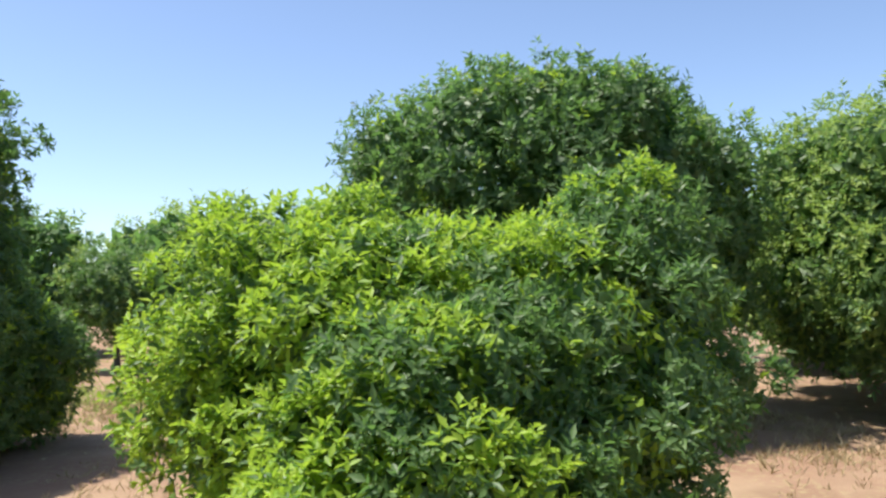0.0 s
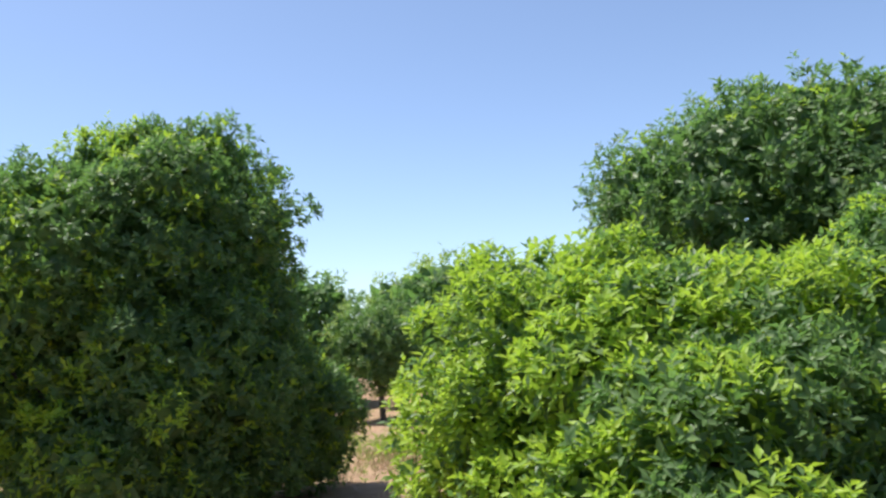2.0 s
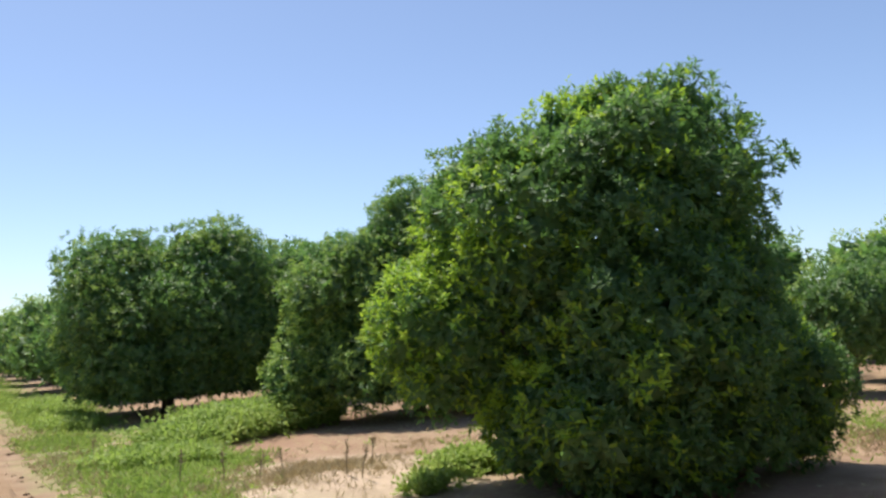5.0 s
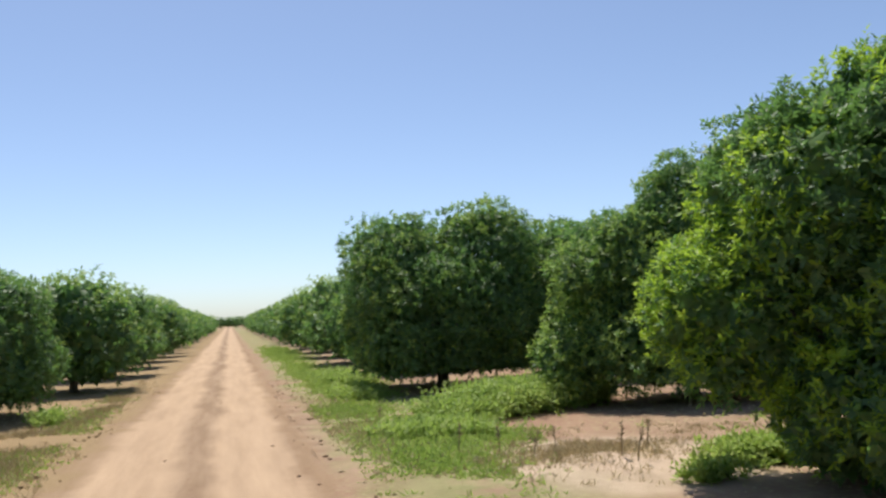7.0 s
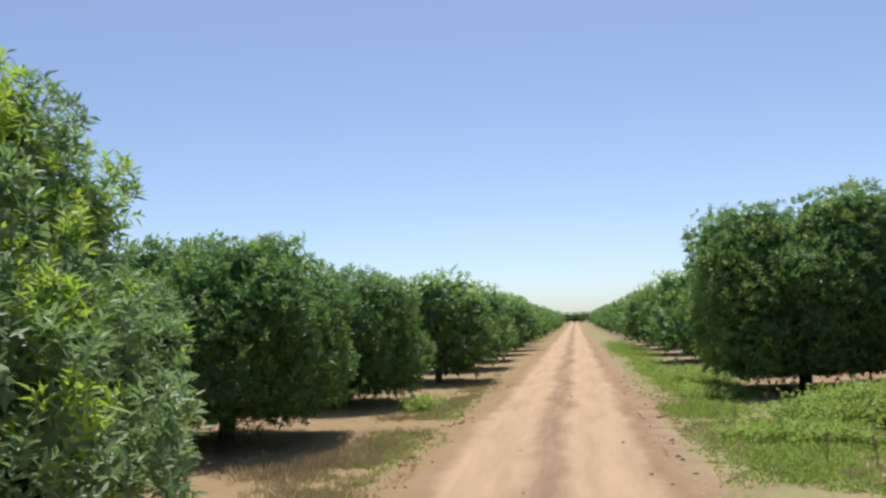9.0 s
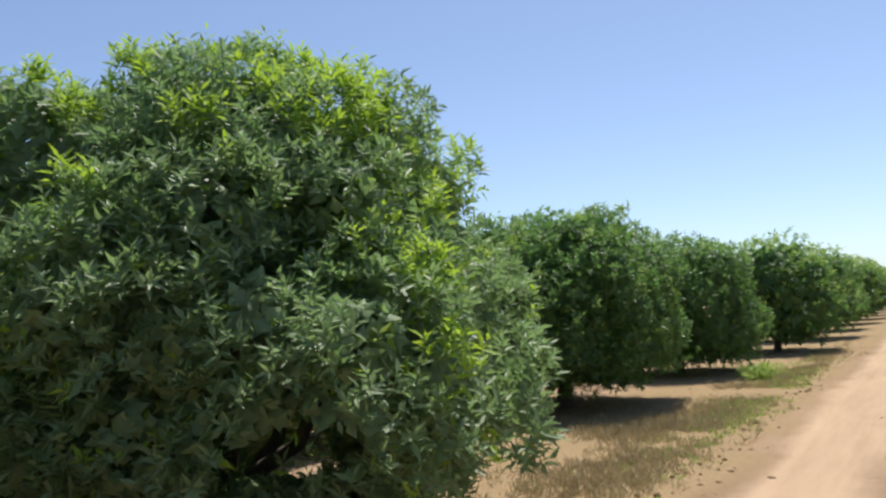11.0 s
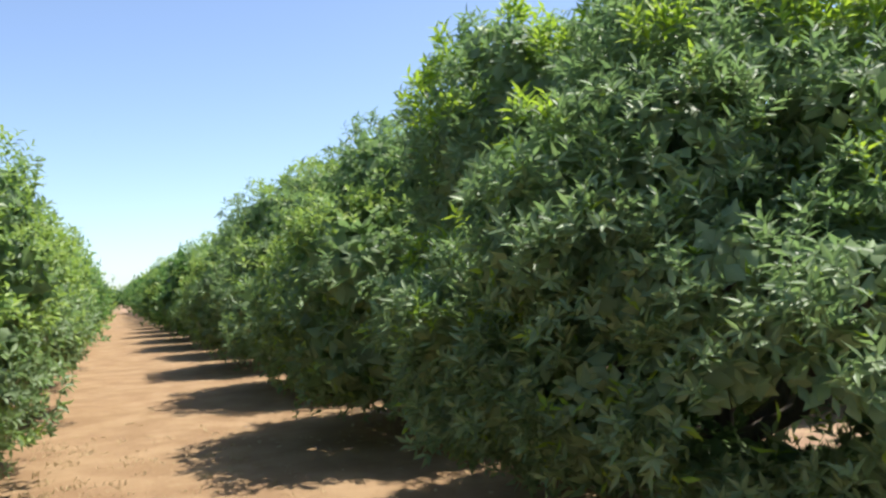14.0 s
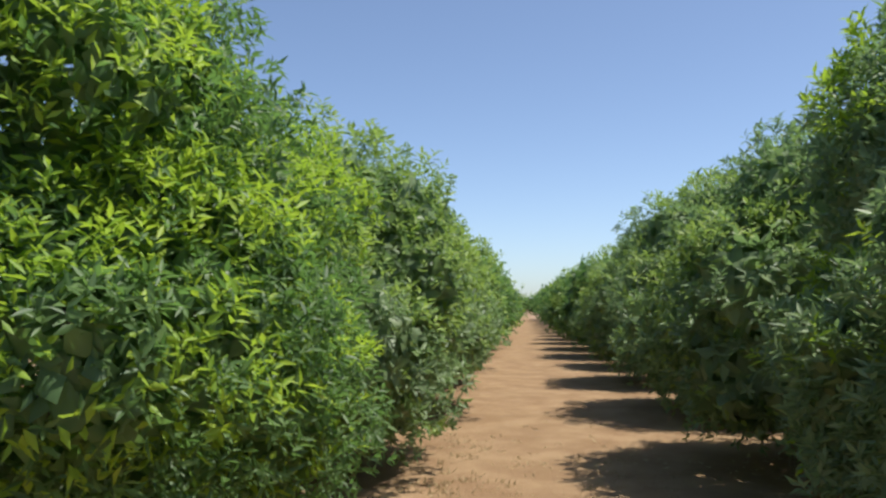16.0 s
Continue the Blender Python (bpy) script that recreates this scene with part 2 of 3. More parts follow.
def thin(p, gap):
    """Indices of places at least gap apart."""
    cells, kept, g2 = {}, [], gap * gap
    near = [(i, j, k) for i in (-1, 0, 1) for j in (-1, 0, 1) for k in (-1, 0, 1)]
    for n, q in enumerate(p.tolist()):
        c = (int(q[0] // gap), int(q[1] // gap), int(q[2] // gap))
        if all((q[0] - o[0]) ** 2 + (q[1] - o[1]) ** 2 + (q[2] - o[2]) ** 2 > g2
               for i, j, k in near for o in cells.get((c[0] + i, c[1] + j, c[2] + k), ())):
            cells.setdefault(c, []).append(q)
            kept.append(n)
    return np.array(kept)


def crown_mesh(name, lobes, rng, old_leaf=None, leaf=0.08, leaves=40000, per=6, tuft=0.2, bumps=0.1, young=0.12, floor=0.4, sprouts=0.02, slim=0.36, core=0.19, box=3.0, reach=1.0, sunny=None, speck=0.04, upright=0.4, bright_leaf=None, hollow=None, loose=0.5, boss=0.0, gap=0.95, between=0.22, lit_z=(-1.0, 0.0), side=None):
    """lobes: rows of centre and outer radii. Tufts of leafy shoots stand close together on the outer skin of all lobes; single leaves close the skin between them, and a layer of broad leaves lies under it."""
    lobes = np.array(lobes, float)
    c = lobes[:, :3]
    r = np.maximum(lobes[:, 3:] - (tuft * 0.8 + leaf * 0.8 + bumps * 0.5 + boss * 0.28), lobes[:, 3:] * 0.5)
    area = (r[:, 0] * r[:, 1] + r[:, 1] * r[:, 2] + r[:, 0] * r[:, 2]) * 4.2

    def surface(n, lo, hi, tight):
        """n places on the skin of the lobes, none of them inside another lobe; and the share of the lobes' skin that lies free."""
        ps, ns, got, tried = [], [], 0, 0
        while got < n:
            m = n * 2 + 50
            pick = rng.choice(len(c), size=m, p=area / area.sum())
            d = skin(unit(rng.normal(size=(m, 3))), box)
            p = c[pick] + d * r[pick] * (lo + (hi - lo) * rng.random(m))[:, None]
            ok = p[:, 2] > floor
            for i in range(len(c)):
                q = np.abs(p - c[i]) / r[i]
                near = np.nonzero((q.max(1) < 1) & (pick != i))[0]
                ok[near[(q[near] ** box).sum(1) <= tight]] = False
            ps.append(p[ok])
            ns.append(unit(np.sign(d) * np.abs(d) ** (box - 1) / r[pick])[ok])
            got, tried = got + ok.sum(), tried + m
        return np.concatenate(ps)[:n], np.concatenate(ns)[:n], area.sum() * got / tried

    def out_of_hollow(p, share):
        """A ragged gap low in the crown, where the limbs and the light behind show."""
        if hollow is None:
            return np.ones(len(p), bool)
        q = p - np.array(hollow[0])
        along = unit(np.array([hollow[1]], float))[0]
        q = q - (q @ along)[:, None] * along
        size = (np.hypot(q[:, 0], q[:, 1]) / 0.37) ** 2 + (q[:, 2] / 0.19) ** 2
        return (size > 1 + 0.6 * lumps(p, 7.0, np.random.default_rng(5))) | (rng.random(len(p)) > share)

    if boss:
        # bosses: rounded swellings, each a bough's end, that catch the light on top and shade what lies below
        bp, bn, free = surface(900, 0.98, 1.0, 0.95)
        kept = thin(bp, boss * 1.5)
        br = boss * (0.75 + 0.5 * rng.random(len(kept)))[:, None] * np.array([[1, 1, 0.9]])
        c, r = np.concatenate([c, bp[kept] - bn[kept] * br * 0.38]), np.concatenate([r, br])
        area = (r[:, 0] * r[:, 1] + r[:, 1] * r[:, 2] + r[:, 0] * r[:, 2]) * 4.2
    _, _, free = surface(400, 0.95, 1.0, 0.9)
    # tufts: bunches of shoots that bulge out of the skin
    cp, cn, _ = surface(int(7 * free / (tuft * tuft)), 0.95, 1.0, 0.9)
    kept = thin(cp, tuft * gap)
    cp, cn = cp[kept], cn[kept]
    cp = cp + cn * (bumps * lumps(cp, 3.2, rng) + bumps * 0.8 * (rng.random(len(cp)) - 0.5))[:, None]
    cr = tuft * (0.65 + 0.55 * rng.random(len(cp)))
    # lit sides and dark feet of crowns are painted in by the leaf choice
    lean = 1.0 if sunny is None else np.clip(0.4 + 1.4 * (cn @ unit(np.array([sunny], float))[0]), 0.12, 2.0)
    lean = lean * np.clip((cp[:, 2] - lit_z[0]) / (lit_z[1] - lit_z[0]), 0.12, 1)
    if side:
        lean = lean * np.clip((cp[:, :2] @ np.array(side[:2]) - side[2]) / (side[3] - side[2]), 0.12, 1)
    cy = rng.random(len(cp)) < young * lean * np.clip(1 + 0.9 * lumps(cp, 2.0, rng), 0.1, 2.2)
    n = int(leaves * (1 - between) / per)
    who = rng.choice(len(cp), size=n, p=cr ** 2 / (cr ** 2).sum())
    d = unit(rng.normal(size=(n, 3)) + cn[who] * 0.8 + np.array([0, 0, 0.35]))
    p = cp[who] + d * (cr[who] * (0.45 + 0.55 * rng.random(n) ** 0.6))[:, None]
    nr = unit(d * 0.8 + cn[who] * 0.4)
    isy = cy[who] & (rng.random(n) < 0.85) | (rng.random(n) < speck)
    ok = (p[:, 2] > floor + 0.16 * rng.random(n) - 0.08) & out_of_hollow(p, 0.9)
    p, nr, isy = p[ok], nr[ok], isy[ok]
    n = len(p)
    top = (lobes[:, 2] + lobes[:, 5]).max()
    ax = unit(nr * (1.1 - 0.7 * upright) + np.array([0, 0, upright]) + rng.normal(size=(n, 3)) * 0.3)
    slen = leaf * (0.6 + 0.9 * rng.random(n)) * reach
    slen[isy] *= 1.25
    ax[isy] = unit(ax[isy] + np.array([0, 0, 0.35]))
    tall = (rng.random(n) < sprouts) & (nr[:, 2] > 0.45) & (p[:, 2] > top * 0.72)
    slen[tall] *= 1.5 + 0.8 * rng.random(tall.sum())
    ax[tall] = unit(ax[tall] * 0.3 + np.array([0, 0, 1]))
    isy |= tall & (rng.random(n) < 0.35)
    a = np.repeat(ax, per, 0)
    x0 = unit(np.cross(a, np.repeat(rng.normal(size=(n, 3)), per, 0)))
    y0 = np.cross(a, x0)
    ph = np.tile(np.arange(per) * 2.4, n) + rng.random(n * per) * 0.6
    out = x0 * np.cos(ph)[:, None] + y0 * np.sin(ph)[:, None]
    tt = np.tile(0.2 + 0.8 * (np.arange(per) + 0.6) / per, n)
    la = unit(out + a * (0.2 + 0.9 * tt)[:, None] + rng.normal(size=a.shape) * 0.2 - np.array([0, 0, 0.12]))
    base = np.repeat(p, per, 0) + a * (tt * np.repeat(slen, per))[:, None]
    side = unit(np.cross(a, la) + rng.normal(size=a.shape) * loose * 0.5)
    side = unit(side - la * (side * la).sum(1, keepdims=True))
    ll = leaf * (0.7 + 0.55 * rng.random(n * per)) * np.repeat(np.where(tall, 0.9, 1), per)
    v, f = diamonds(base, la, side, ll, ll * (slim + 0.1 * rng.random(n * per)))
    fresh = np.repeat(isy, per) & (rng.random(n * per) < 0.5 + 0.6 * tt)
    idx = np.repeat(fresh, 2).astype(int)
    # single leaves that close the skin between the tufts, facing out and up
    nu = int(leaves * between)
    pu, mu, _ = surface(nu, 0.9, 1.0, 0.85)
    ok = out_of_hollow(pu, 0.96)
    pu, mu = pu[ok], mu[ok]
    nu = len(pu)
    mu = unit(mu * 0.8 + np.array([0, 0, 0.3]) + rng.normal(size=(nu, 3)) * loose)
    au = unit(np.cross(mu, rng.normal(size=(nu, 3))) - np.array([0, 0, 0.15]))
    lu = leaf * (0.85 + 0.5 * rng.random(nu))
    vu, fu = diamonds(pu, au, unit(np.cross(au, mu)), lu, lu * (slim + 0.12))
    # broad leaves under the skin, which shut out the view and the sun
    ni = int(2.3 * free / (core * core * 0.35))
    pi, mi, _ = surface(ni, 0.74, 0.88, 0.55)
    ok = out_of_hollow(pi, 0.98)
    pi, mi = pi[ok], mi[ok]
    ni = len(pi)
    mi = unit(mi + rng.normal(size=(ni, 3)) * 0.35)
    ai = unit(np.cross(mi, rng.normal(size=(ni, 3))))
    li = core * (0.8 + 0.5 * rng.random(ni))
    vi, fi = diamonds(pi, ai, unit(np.cross(ai, mi)), li, li * 0.7)
    # stems of the upright sprouts
    st = np.where(tall)[0]
    sb, se = p[st] - ax[st] * 0.12, p[st] + ax[st] * slen[st][:, None]
    sw = unit(np.cross(ax[st], rng.normal(size=(len(st), 3)))) * 0.004
    vs = np.stack([sb - sw, sb + sw, se], 1).reshape(-1, 3)
    fs = np.arange(len(st))[:, None] * 3 + np.arange(3)[None]
    n1, n2, n3 = len(v), len(v) + len(vu), len(v) + len(vu) + len(vi)
    verts = np.concatenate([v, vu, vi, vs])
    faces = np.concatenate([f, fu + n1, fi + n2, fs + n3])
    idx = np.concatenate([idx, np.repeat(rng.random(nu) < young * 0.6, 2).astype(int), np.zeros(len(fi) + len(fs), int)])
    return mesh_of(name, verts, faces, [old_leaf or M_LEAF, bright_leaf or M_YOUNG_SUNLIT], index=idx)


def tube(name, pts, radii, mat, seg=9):
    pts = [Vector(q) for q in pts]
    v, f = [], []
    for i, q in enumerate(pts):
        d = (pts[min(i + 1, len(pts) - 1)] - pts[max(i - 1, 0)]).normalized()
        s = d.orthogonal().normalized()
        t = d.cross(s)
        for k in range(seg):
            a = 2 * math.pi * k / seg
            v.append(q + (s * math.cos(a) + t * math.sin(a)) * radii[i] * (1 + 0.12 * math.sin(3 * a + i)))
    for i in range(len(pts) - 1):
        for k in range(seg):
            k2 = (k + 1) % seg
            f.append((i * seg + k, i * seg + k2, (i + 1) * seg + k2, (i + 1) * seg + k))
    f.append(tuple(range(len(v) - seg, len(v))))
    me = bpy.data.meshes.new(name)
    me.from_pydata(v, [], f)
    me.polygons.foreach_set("use_smooth", [True] * len(me.polygons))
    me.materials.append(mat)
    return me


def part(name, me, parent, label=""):
    ob = new(name, me)
    ob.parent = parent
    if label:
        tagged(ob, label)
    return ob


def woody(ob, lobes, rng, trunk, fork, limbs=5):
    """A short trunk that forks low into crooked limbs, inside the crown."""
    lobes = np.array(lobes, float)
    lean = rng.normal(size=2) * 0.05
    tp = (lean[0], lean[1], fork)
    part("trunk", tube("trunk", [(0, 0, -0.12), (0, 0, 0.06), (lean[0] * 0.4, lean[1] * 0.4, fork * 0.5), tp],
                       [trunk * 1.5, trunk * 1.12, trunk, trunk * 0.95], M_BARK, 11), ob)
    for i in range(limbs):
        a = i * 6.283 / limbs + rng.random() * 0.7
        L = lobes[rng.integers(len(lobes))]
        R_ = 0.5 * L[3]
        end = Vector((L[0] + math.cos(a) * R_ * 0.9, L[1] + math.sin(a) * R_ * 0.9, L[2] + L[5] * 0.35))
        s = Vector(tp) - Vector((0, 0, 0.08))
        m1 = s.lerp(end, 0.35) + Vector((math.cos(a) * 0.12, math.sin(a) * 0.12, -0.05))
        m2 = s.lerp(end, 0.7) + Vector((rng.normal() * 0.06, rng.normal() * 0.06, 0.06))
        part("limb", tube("limb", [s, m1, m2, end], [trunk * 0.62, trunk * 0.48, trunk * 0.3, trunk * 0.12], M_BARK, 7), ob)


def tree(x, y, lobes, seed, label, group="orchard trees", trunk=0.1, fork=0.5, turn=0, **kw):
    rng = np.random.default_rng(seed)
    ob = tagged(new("citrus_tree"), label, "tree", group)
    ob.matrix_world = pose(x, y, 0, 0, 0, turn)
    woody(ob, lobes, rng, trunk, fork)
    part("crown", crown_mesh("crown", lobes, rng, **kw), ob)
    return ob


def round_lobes(seed, w, d, h, low=0.2, n=8, bulge=0.27, taper=0.0):
    """A clipped round crown: a broad foot, a body over it and smaller lobes on its skin."""
    rng = np.random.default_rng(seed)
    H = h - low
    t = 1 - taper
    rows = [(0, 0, low + 0.36 * H, w * 0.5, d * 0.5, H * 0.36), (0, 0, low + 0.55 * H, w * 0.47 * t, d * 0.47 * t, H * 0.45)]
    for i in range(n):
        a, e = i * 2.4 + rng.random() * 0.8, rng.random()
        s = bulge * (0.8 + 0.5 * rng.random())
        q = (1 - taper * 1.3 * e) * (1 - 0.3 * e)
        rows.append((math.cos(a) * w * 0.25 * q, math.sin(a) * d * 0.25 * q, low + H * (0.35 + 0.33 * e), w * s, d * s, H * s * 1.05))
    return rows


# the trees on the sunny side of the road
A_LOBES = [(0.0, 0.0, 0.75, 1.75, 1.8, 0.78), (-0.24, 0.64, 1.5, 0.92, 0.9, 0.8), (-0.42, 1.01, 1.1, 0.86, 0.92, 0.86), (0.23, -1.0, 1.7, 0.75, 0.78, 0.78), (0.11, -0.98, 1.0, 0.88, 0.95, 0.84), (0.05, -0.24, 1.42, 1.05, 1.0, 0.78), (-0.9, -0.09, 0.95, 1.2, 1.1, 0.8), (-1.07, -0.02, 0.62, 1.35, 1.05, 0.62), (-0.58, 0.08, 1.3, 1.15, 0.95, 0.75), (-0.34, -0.79, 1.2, 0.85, 0.85, 0.75)]
# young shoots towards +Y; that half's sunlight is coloured in with them
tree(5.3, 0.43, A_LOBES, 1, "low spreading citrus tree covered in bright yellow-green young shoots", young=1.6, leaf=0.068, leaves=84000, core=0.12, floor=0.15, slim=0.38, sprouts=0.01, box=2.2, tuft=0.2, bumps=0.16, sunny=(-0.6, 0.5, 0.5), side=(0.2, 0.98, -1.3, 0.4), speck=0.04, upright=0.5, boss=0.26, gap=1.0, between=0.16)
B_LOBES = [(0, 0, 2.3, 2.18, 2.22, 1.7), (-0.5, 1.2, 2.4, 1.2, 1.25, 1.2), (-0.4, -1.1, 2.45, 1.15, 1.2, 1.2), (0.4, 0.1, 2.7, 1.45, 1.65, 1.05), (-0.6, -1.5, 1.9, 0.85, 0.85, 1.15), (-0.6, 0.0, 2.4, 1.45, 1.45, 1.25)]
tree(9.9, 0.1, B_LOBES, 2, "tall dense citrus tree with a broad rounded top", leaf=0.085, leaves=47000, young=0.1, floor=0.5, sunny=(-0.3, 0.6, 0.8), tuft=0.2, bumps=0.1, sprouts=0.03, boss=0.42)
T2_LOBES = [(0.32, 0.18, 2.0, 1.42, 1.42, 1.65), (0.32, 0.11, 2.82, 1.32, 1.32, 1.2), (-0.71, 0.56, 2.45, 1.0, 1.1, 1.1), (-1.2, 0.89, 1.45, 0.92, 0.92, 0.88), (1.49, -0.33, 0.8, 0.95, 0.95, 0.9), (0.0, 0.0, 0.65, 1.6, 1.4, 0.75), (0.0, -0.21, 1.3, 1.35, 1.25, 0.95), (0.78, 0.08, 1.2, 1.3, 1.3, 1.1), (-0.3, 0.35, 2.3, 1.15, 1.15, 1.2)]
# yellow-green leaves on the left half paint its sunlit shoulder, dark ones the rest
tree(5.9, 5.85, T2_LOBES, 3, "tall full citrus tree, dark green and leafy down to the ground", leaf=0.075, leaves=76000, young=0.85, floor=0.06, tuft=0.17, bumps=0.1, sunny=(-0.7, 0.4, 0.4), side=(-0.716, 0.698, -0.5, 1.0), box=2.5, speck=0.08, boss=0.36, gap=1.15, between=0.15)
T3_LOBES = [(0.0, 0.0, 1.8, 1.6, 1.6, 1.6), (0.09, -0.05, 3.05, 1.1, 1.1, 1.15), (-1.36, 0.45, 2.0, 1.0, 0.95, 1.15), (-1.98, 0.47, 0.95, 0.8, 0.78, 0.78), (-0.72, -0.04, 2.2, 1.2, 1.1, 1.3), (-0.68, -0.18, 0.9, 1.5, 1.2, 0.75), (0.52, -0.3, 0.9, 1.4, 1.3, 0.8)]
# paler leaves paint the light on the low bough's side
tree(7.8, 12.9, T3_LOBES, 4, "green citrus tree with a light-coloured low bough beside the weeds", leaf=0.09, leaves=38000, young=0.9, floor=0.22, box=2.4, tuft=0.2, bright_leaf=M_FRESH_SUNLIT, boss=0.42, sunny=(-0.8, -0.1, 0.5), side=(-0.861, 0.508, -0.6, 1.0))
BLOCK = [(0, 0, 0.95, 2.0, 1.9, 0.8), (0, 0, 1.6, 2.05, 1.95, 1.3), (-0.95, 0.1, 2.3, 1.05, 1.35, 1.4), (0.9, -0.2, 2.4, 1.1, 1.35, 1.45), (0.1, 0.2, 2.15, 1.0, 1.2, 1.15), (-0.3, -1.1, 2.1, 0.8, 0.9, 0.8)]
# light on its front and humps is painted with paler tufts
tree(4.75, 18.2, [[q * 1.04 for q in row] for row in BLOCK], 5, "broad dark citrus tree with two humps and a clear trunk", leaf=0.1, leaves=42000, young=0.28, sunny=(-0.2, -0.5, 0.7), floor=0.38, trunk=0.13, box=3.6, tuft=0.22, boss=0.45, bright_leaf=M_FRESH_SUNLIT)
# sunlit face put into the colour: mostly paler leaves towards the road
tree(10.8, -5.0, round_lobes(6, 5.6, 5.2, 3.8) + [(0.3, 1.5, 2.55, 1.1, 1.15, 1.15), (-0.9, 0.9, 1.7, 1.3, 1.4, 1.2)], 6, "round citrus tree with dense mid-green foliage", leaf=0.09, leaves=42000, young=1.1, sunny=(-0.6, 0.4, 0.6), tuft=0.22, boss=0.45, bright_leaf=M_FRESH_SUNLIT)
YOUNG = [(0, 0, 1.45, 1.0, 1.0, 0.92), (0.35, 0.3, 1.2, 0.7, 0.65, 0.65), (-0.4, -0.2, 1.25, 0.65, 0.65, 0.7)]
tree(14.2, 8.6, YOUNG, 7, "small young citrus tree on a thin bare trunk", trunk=0.055, fork=0.7, leaf=0.085, leaves=9000, young=0.15, floor=0.5, tuft=0.18, bumps=0.16, bright_leaf=M_FRESH_SUNLIT)

# the corner trees and the first pair along the alley
K_LOBES = [(-0.07, 0.07, 1.05, 1.95, 1.95, 0.95), (-0.22, 0.2, 1.8, 1.95, 1.5, 1.15), (-0.29, 0.27, 2.6, 1.85, 1.35, 0.95), (-0.82, -0.67, 2.5, 0.98, 0.95, 1.05), (0.62, 0.9, 2.4, 0.92, 0.95, 0.98), (-0.13, 0.52, 2.75, 0.85, 0.9, 0.82), (0.43, -1.23, 1.8, 0.6, 0.75, 0.72), (0.79, -0.84, 2.08, 0.58, 0.75, 0.76), (1.17, -0.05, 2.15, 0.68, 0.75, 0.8), (1.15, -0.44, 1.2, 1.25, 1.2, 0.95), (1.07, 0.58, 1.25, 0.95, 1.1, 1.05), (-0.45, -0.94, 1.2, 1.0, 1.1, 1.0), (0.79, -0.18, 0.82, 1.35, 1.3, 0.66)]
# leaf lightened to lift the shaded face; paler tufts painted on as lit
tree(-4.3, 3.95, K_LOBES, 11, "dense clipped citrus tree with upright shoots at the road corner", group="alley trees", old_leaf=M_SLIM, leaf=0.086, leaves=78000, per=8, core=0.115, young=0.27, floor=0.24, sprouts=0.035, slim=0.24, box=2.6, tuft=0.19, bumps=0.12, speck=0.03, upright=0.75, reach=1.1, hollow=((0.6, 0.08, 0.64), (-0.68, 0.735, -0.158)), gap=1.35, between=0.1, sunny=(0.65, -0.3, 0.65), boss=0.32, lit_z=(1.0, 2.0))
M_LOBES = [(0, 0, 1.2, 1.95, 1.83, 1.1), (0.1, 0, 2.0, 1.75, 1.7, 1.3), (0.8, 0.72, 1.4, 1.1, 1.05, 1.15), (-0.7, 0.7, 1.6, 1.1, 1.1, 1.3), (0.0, 0.1, 2.6, 1.5, 1.4, 0.95), (0.6, 0.4, 2.25, 1.15, 1.2, 1.0)]
# bright leaves above, dark below: sunlit top and shaded foot painted in
tree(-4.0, -2.05, M_LOBES, 12, "sunlit bright green citrus tree at the alley's corner", group="alley trees", leaf=0.07, leaves=78000, core=0.11, young=1.3, floor=0.15, sprouts=0.05, slim=0.24, box=2.6, tuft=0.17, bumps=0.17, sunny=(0.6, 0.4, 0.7), speck=0.05, upright=0.7, reach=1.1, boss=0.46, lit_z=(1.2, 2.5), gap=1.15, between=0.16)
L_LOBES = [(-0.05, 0, 1.19, 1.85, 1.9, 0.9), (-0.05, 0, 1.61, 1.82, 1.88, 1.14), (-0.85, 0.1, 1.99, 1.05, 1.25, 1.03), (0.65, 0.0, 1.95, 1.05, 1.3, 1.0), (0.1, -0.1, 2.04, 1.15, 1.25, 1.0)]
# paler tufts on top add painted sunlight
tree(-5.1, 11.95, L_LOBES, 13, "dark clipped citrus tree with a flat skirt above a clear trunk", leaf=0.085, leaves=42000, young=0.16, floor=0.3, trunk=0.12, box=4.2, tuft=0.2, bumps=0.1, bright_leaf=M_FRESH_SUNLIT, sunny=(0, 0, 1), boss=0.42)


def variant(seed, w, d, h, label, **kw):
    low, taper = kw.pop("low", 0.15), kw.pop("taper", 0.1)
    return tree(0, 0, round_lobes(seed, w, d, h, low, taper=taper), seed, label, **kw)


# sunlit upper bosses are coloured in with paler leaves over a lightened leaf
ALLEY = [variant(31 + i, 4.15, 3.95, 3.4, "dense rounded citrus tree in the alley's row", old_leaf=M_SLIM, leaf=0.092, leaves=25000, young=0.8, sprouts=0.03, floor=0.22, taper=0.12, box=3.0, boss=0.55, bumps=0.12, tuft=0.22, speck=0.06, slim=0.3, sunny=(0, 0.35, 0.9), upright=0.6, reach=0.9, core=0.22, gap=1.2, between=0.12, lit_z=(0.6, 2.0), bright_leaf=M_FRESH_SUNLIT) for i in range(3)]
MIDDLE = [variant(35 + i, 4.2, 4.0, 3.3, "dense dark citrus tree in the roadside row", leaf=0.1, leaves=25500, young=0.05, sprouts=0.02, floor=0.26, taper=0.0, tuft=0.22, boss=0.48, box=3.8, bright_leaf=M_FRESH_SUNLIT) for i in range(2)]
# FAR: lit tops painted by paler leaves that face up
FAR = [variant(41 + i, 4.2, 4.0, 3.3, "dense rounded citrus tree in the orchard row", leaf=0.15, leaves=4700, per=5, young=0.6, sunny=(0, 0, 1), sprouts=0.01, slim=0.42, core=0.38, tuft=0.3, bumps=0.1, boss=0.55, bright_leaf=M_FRESH_SUNLIT) for i in range(3)]
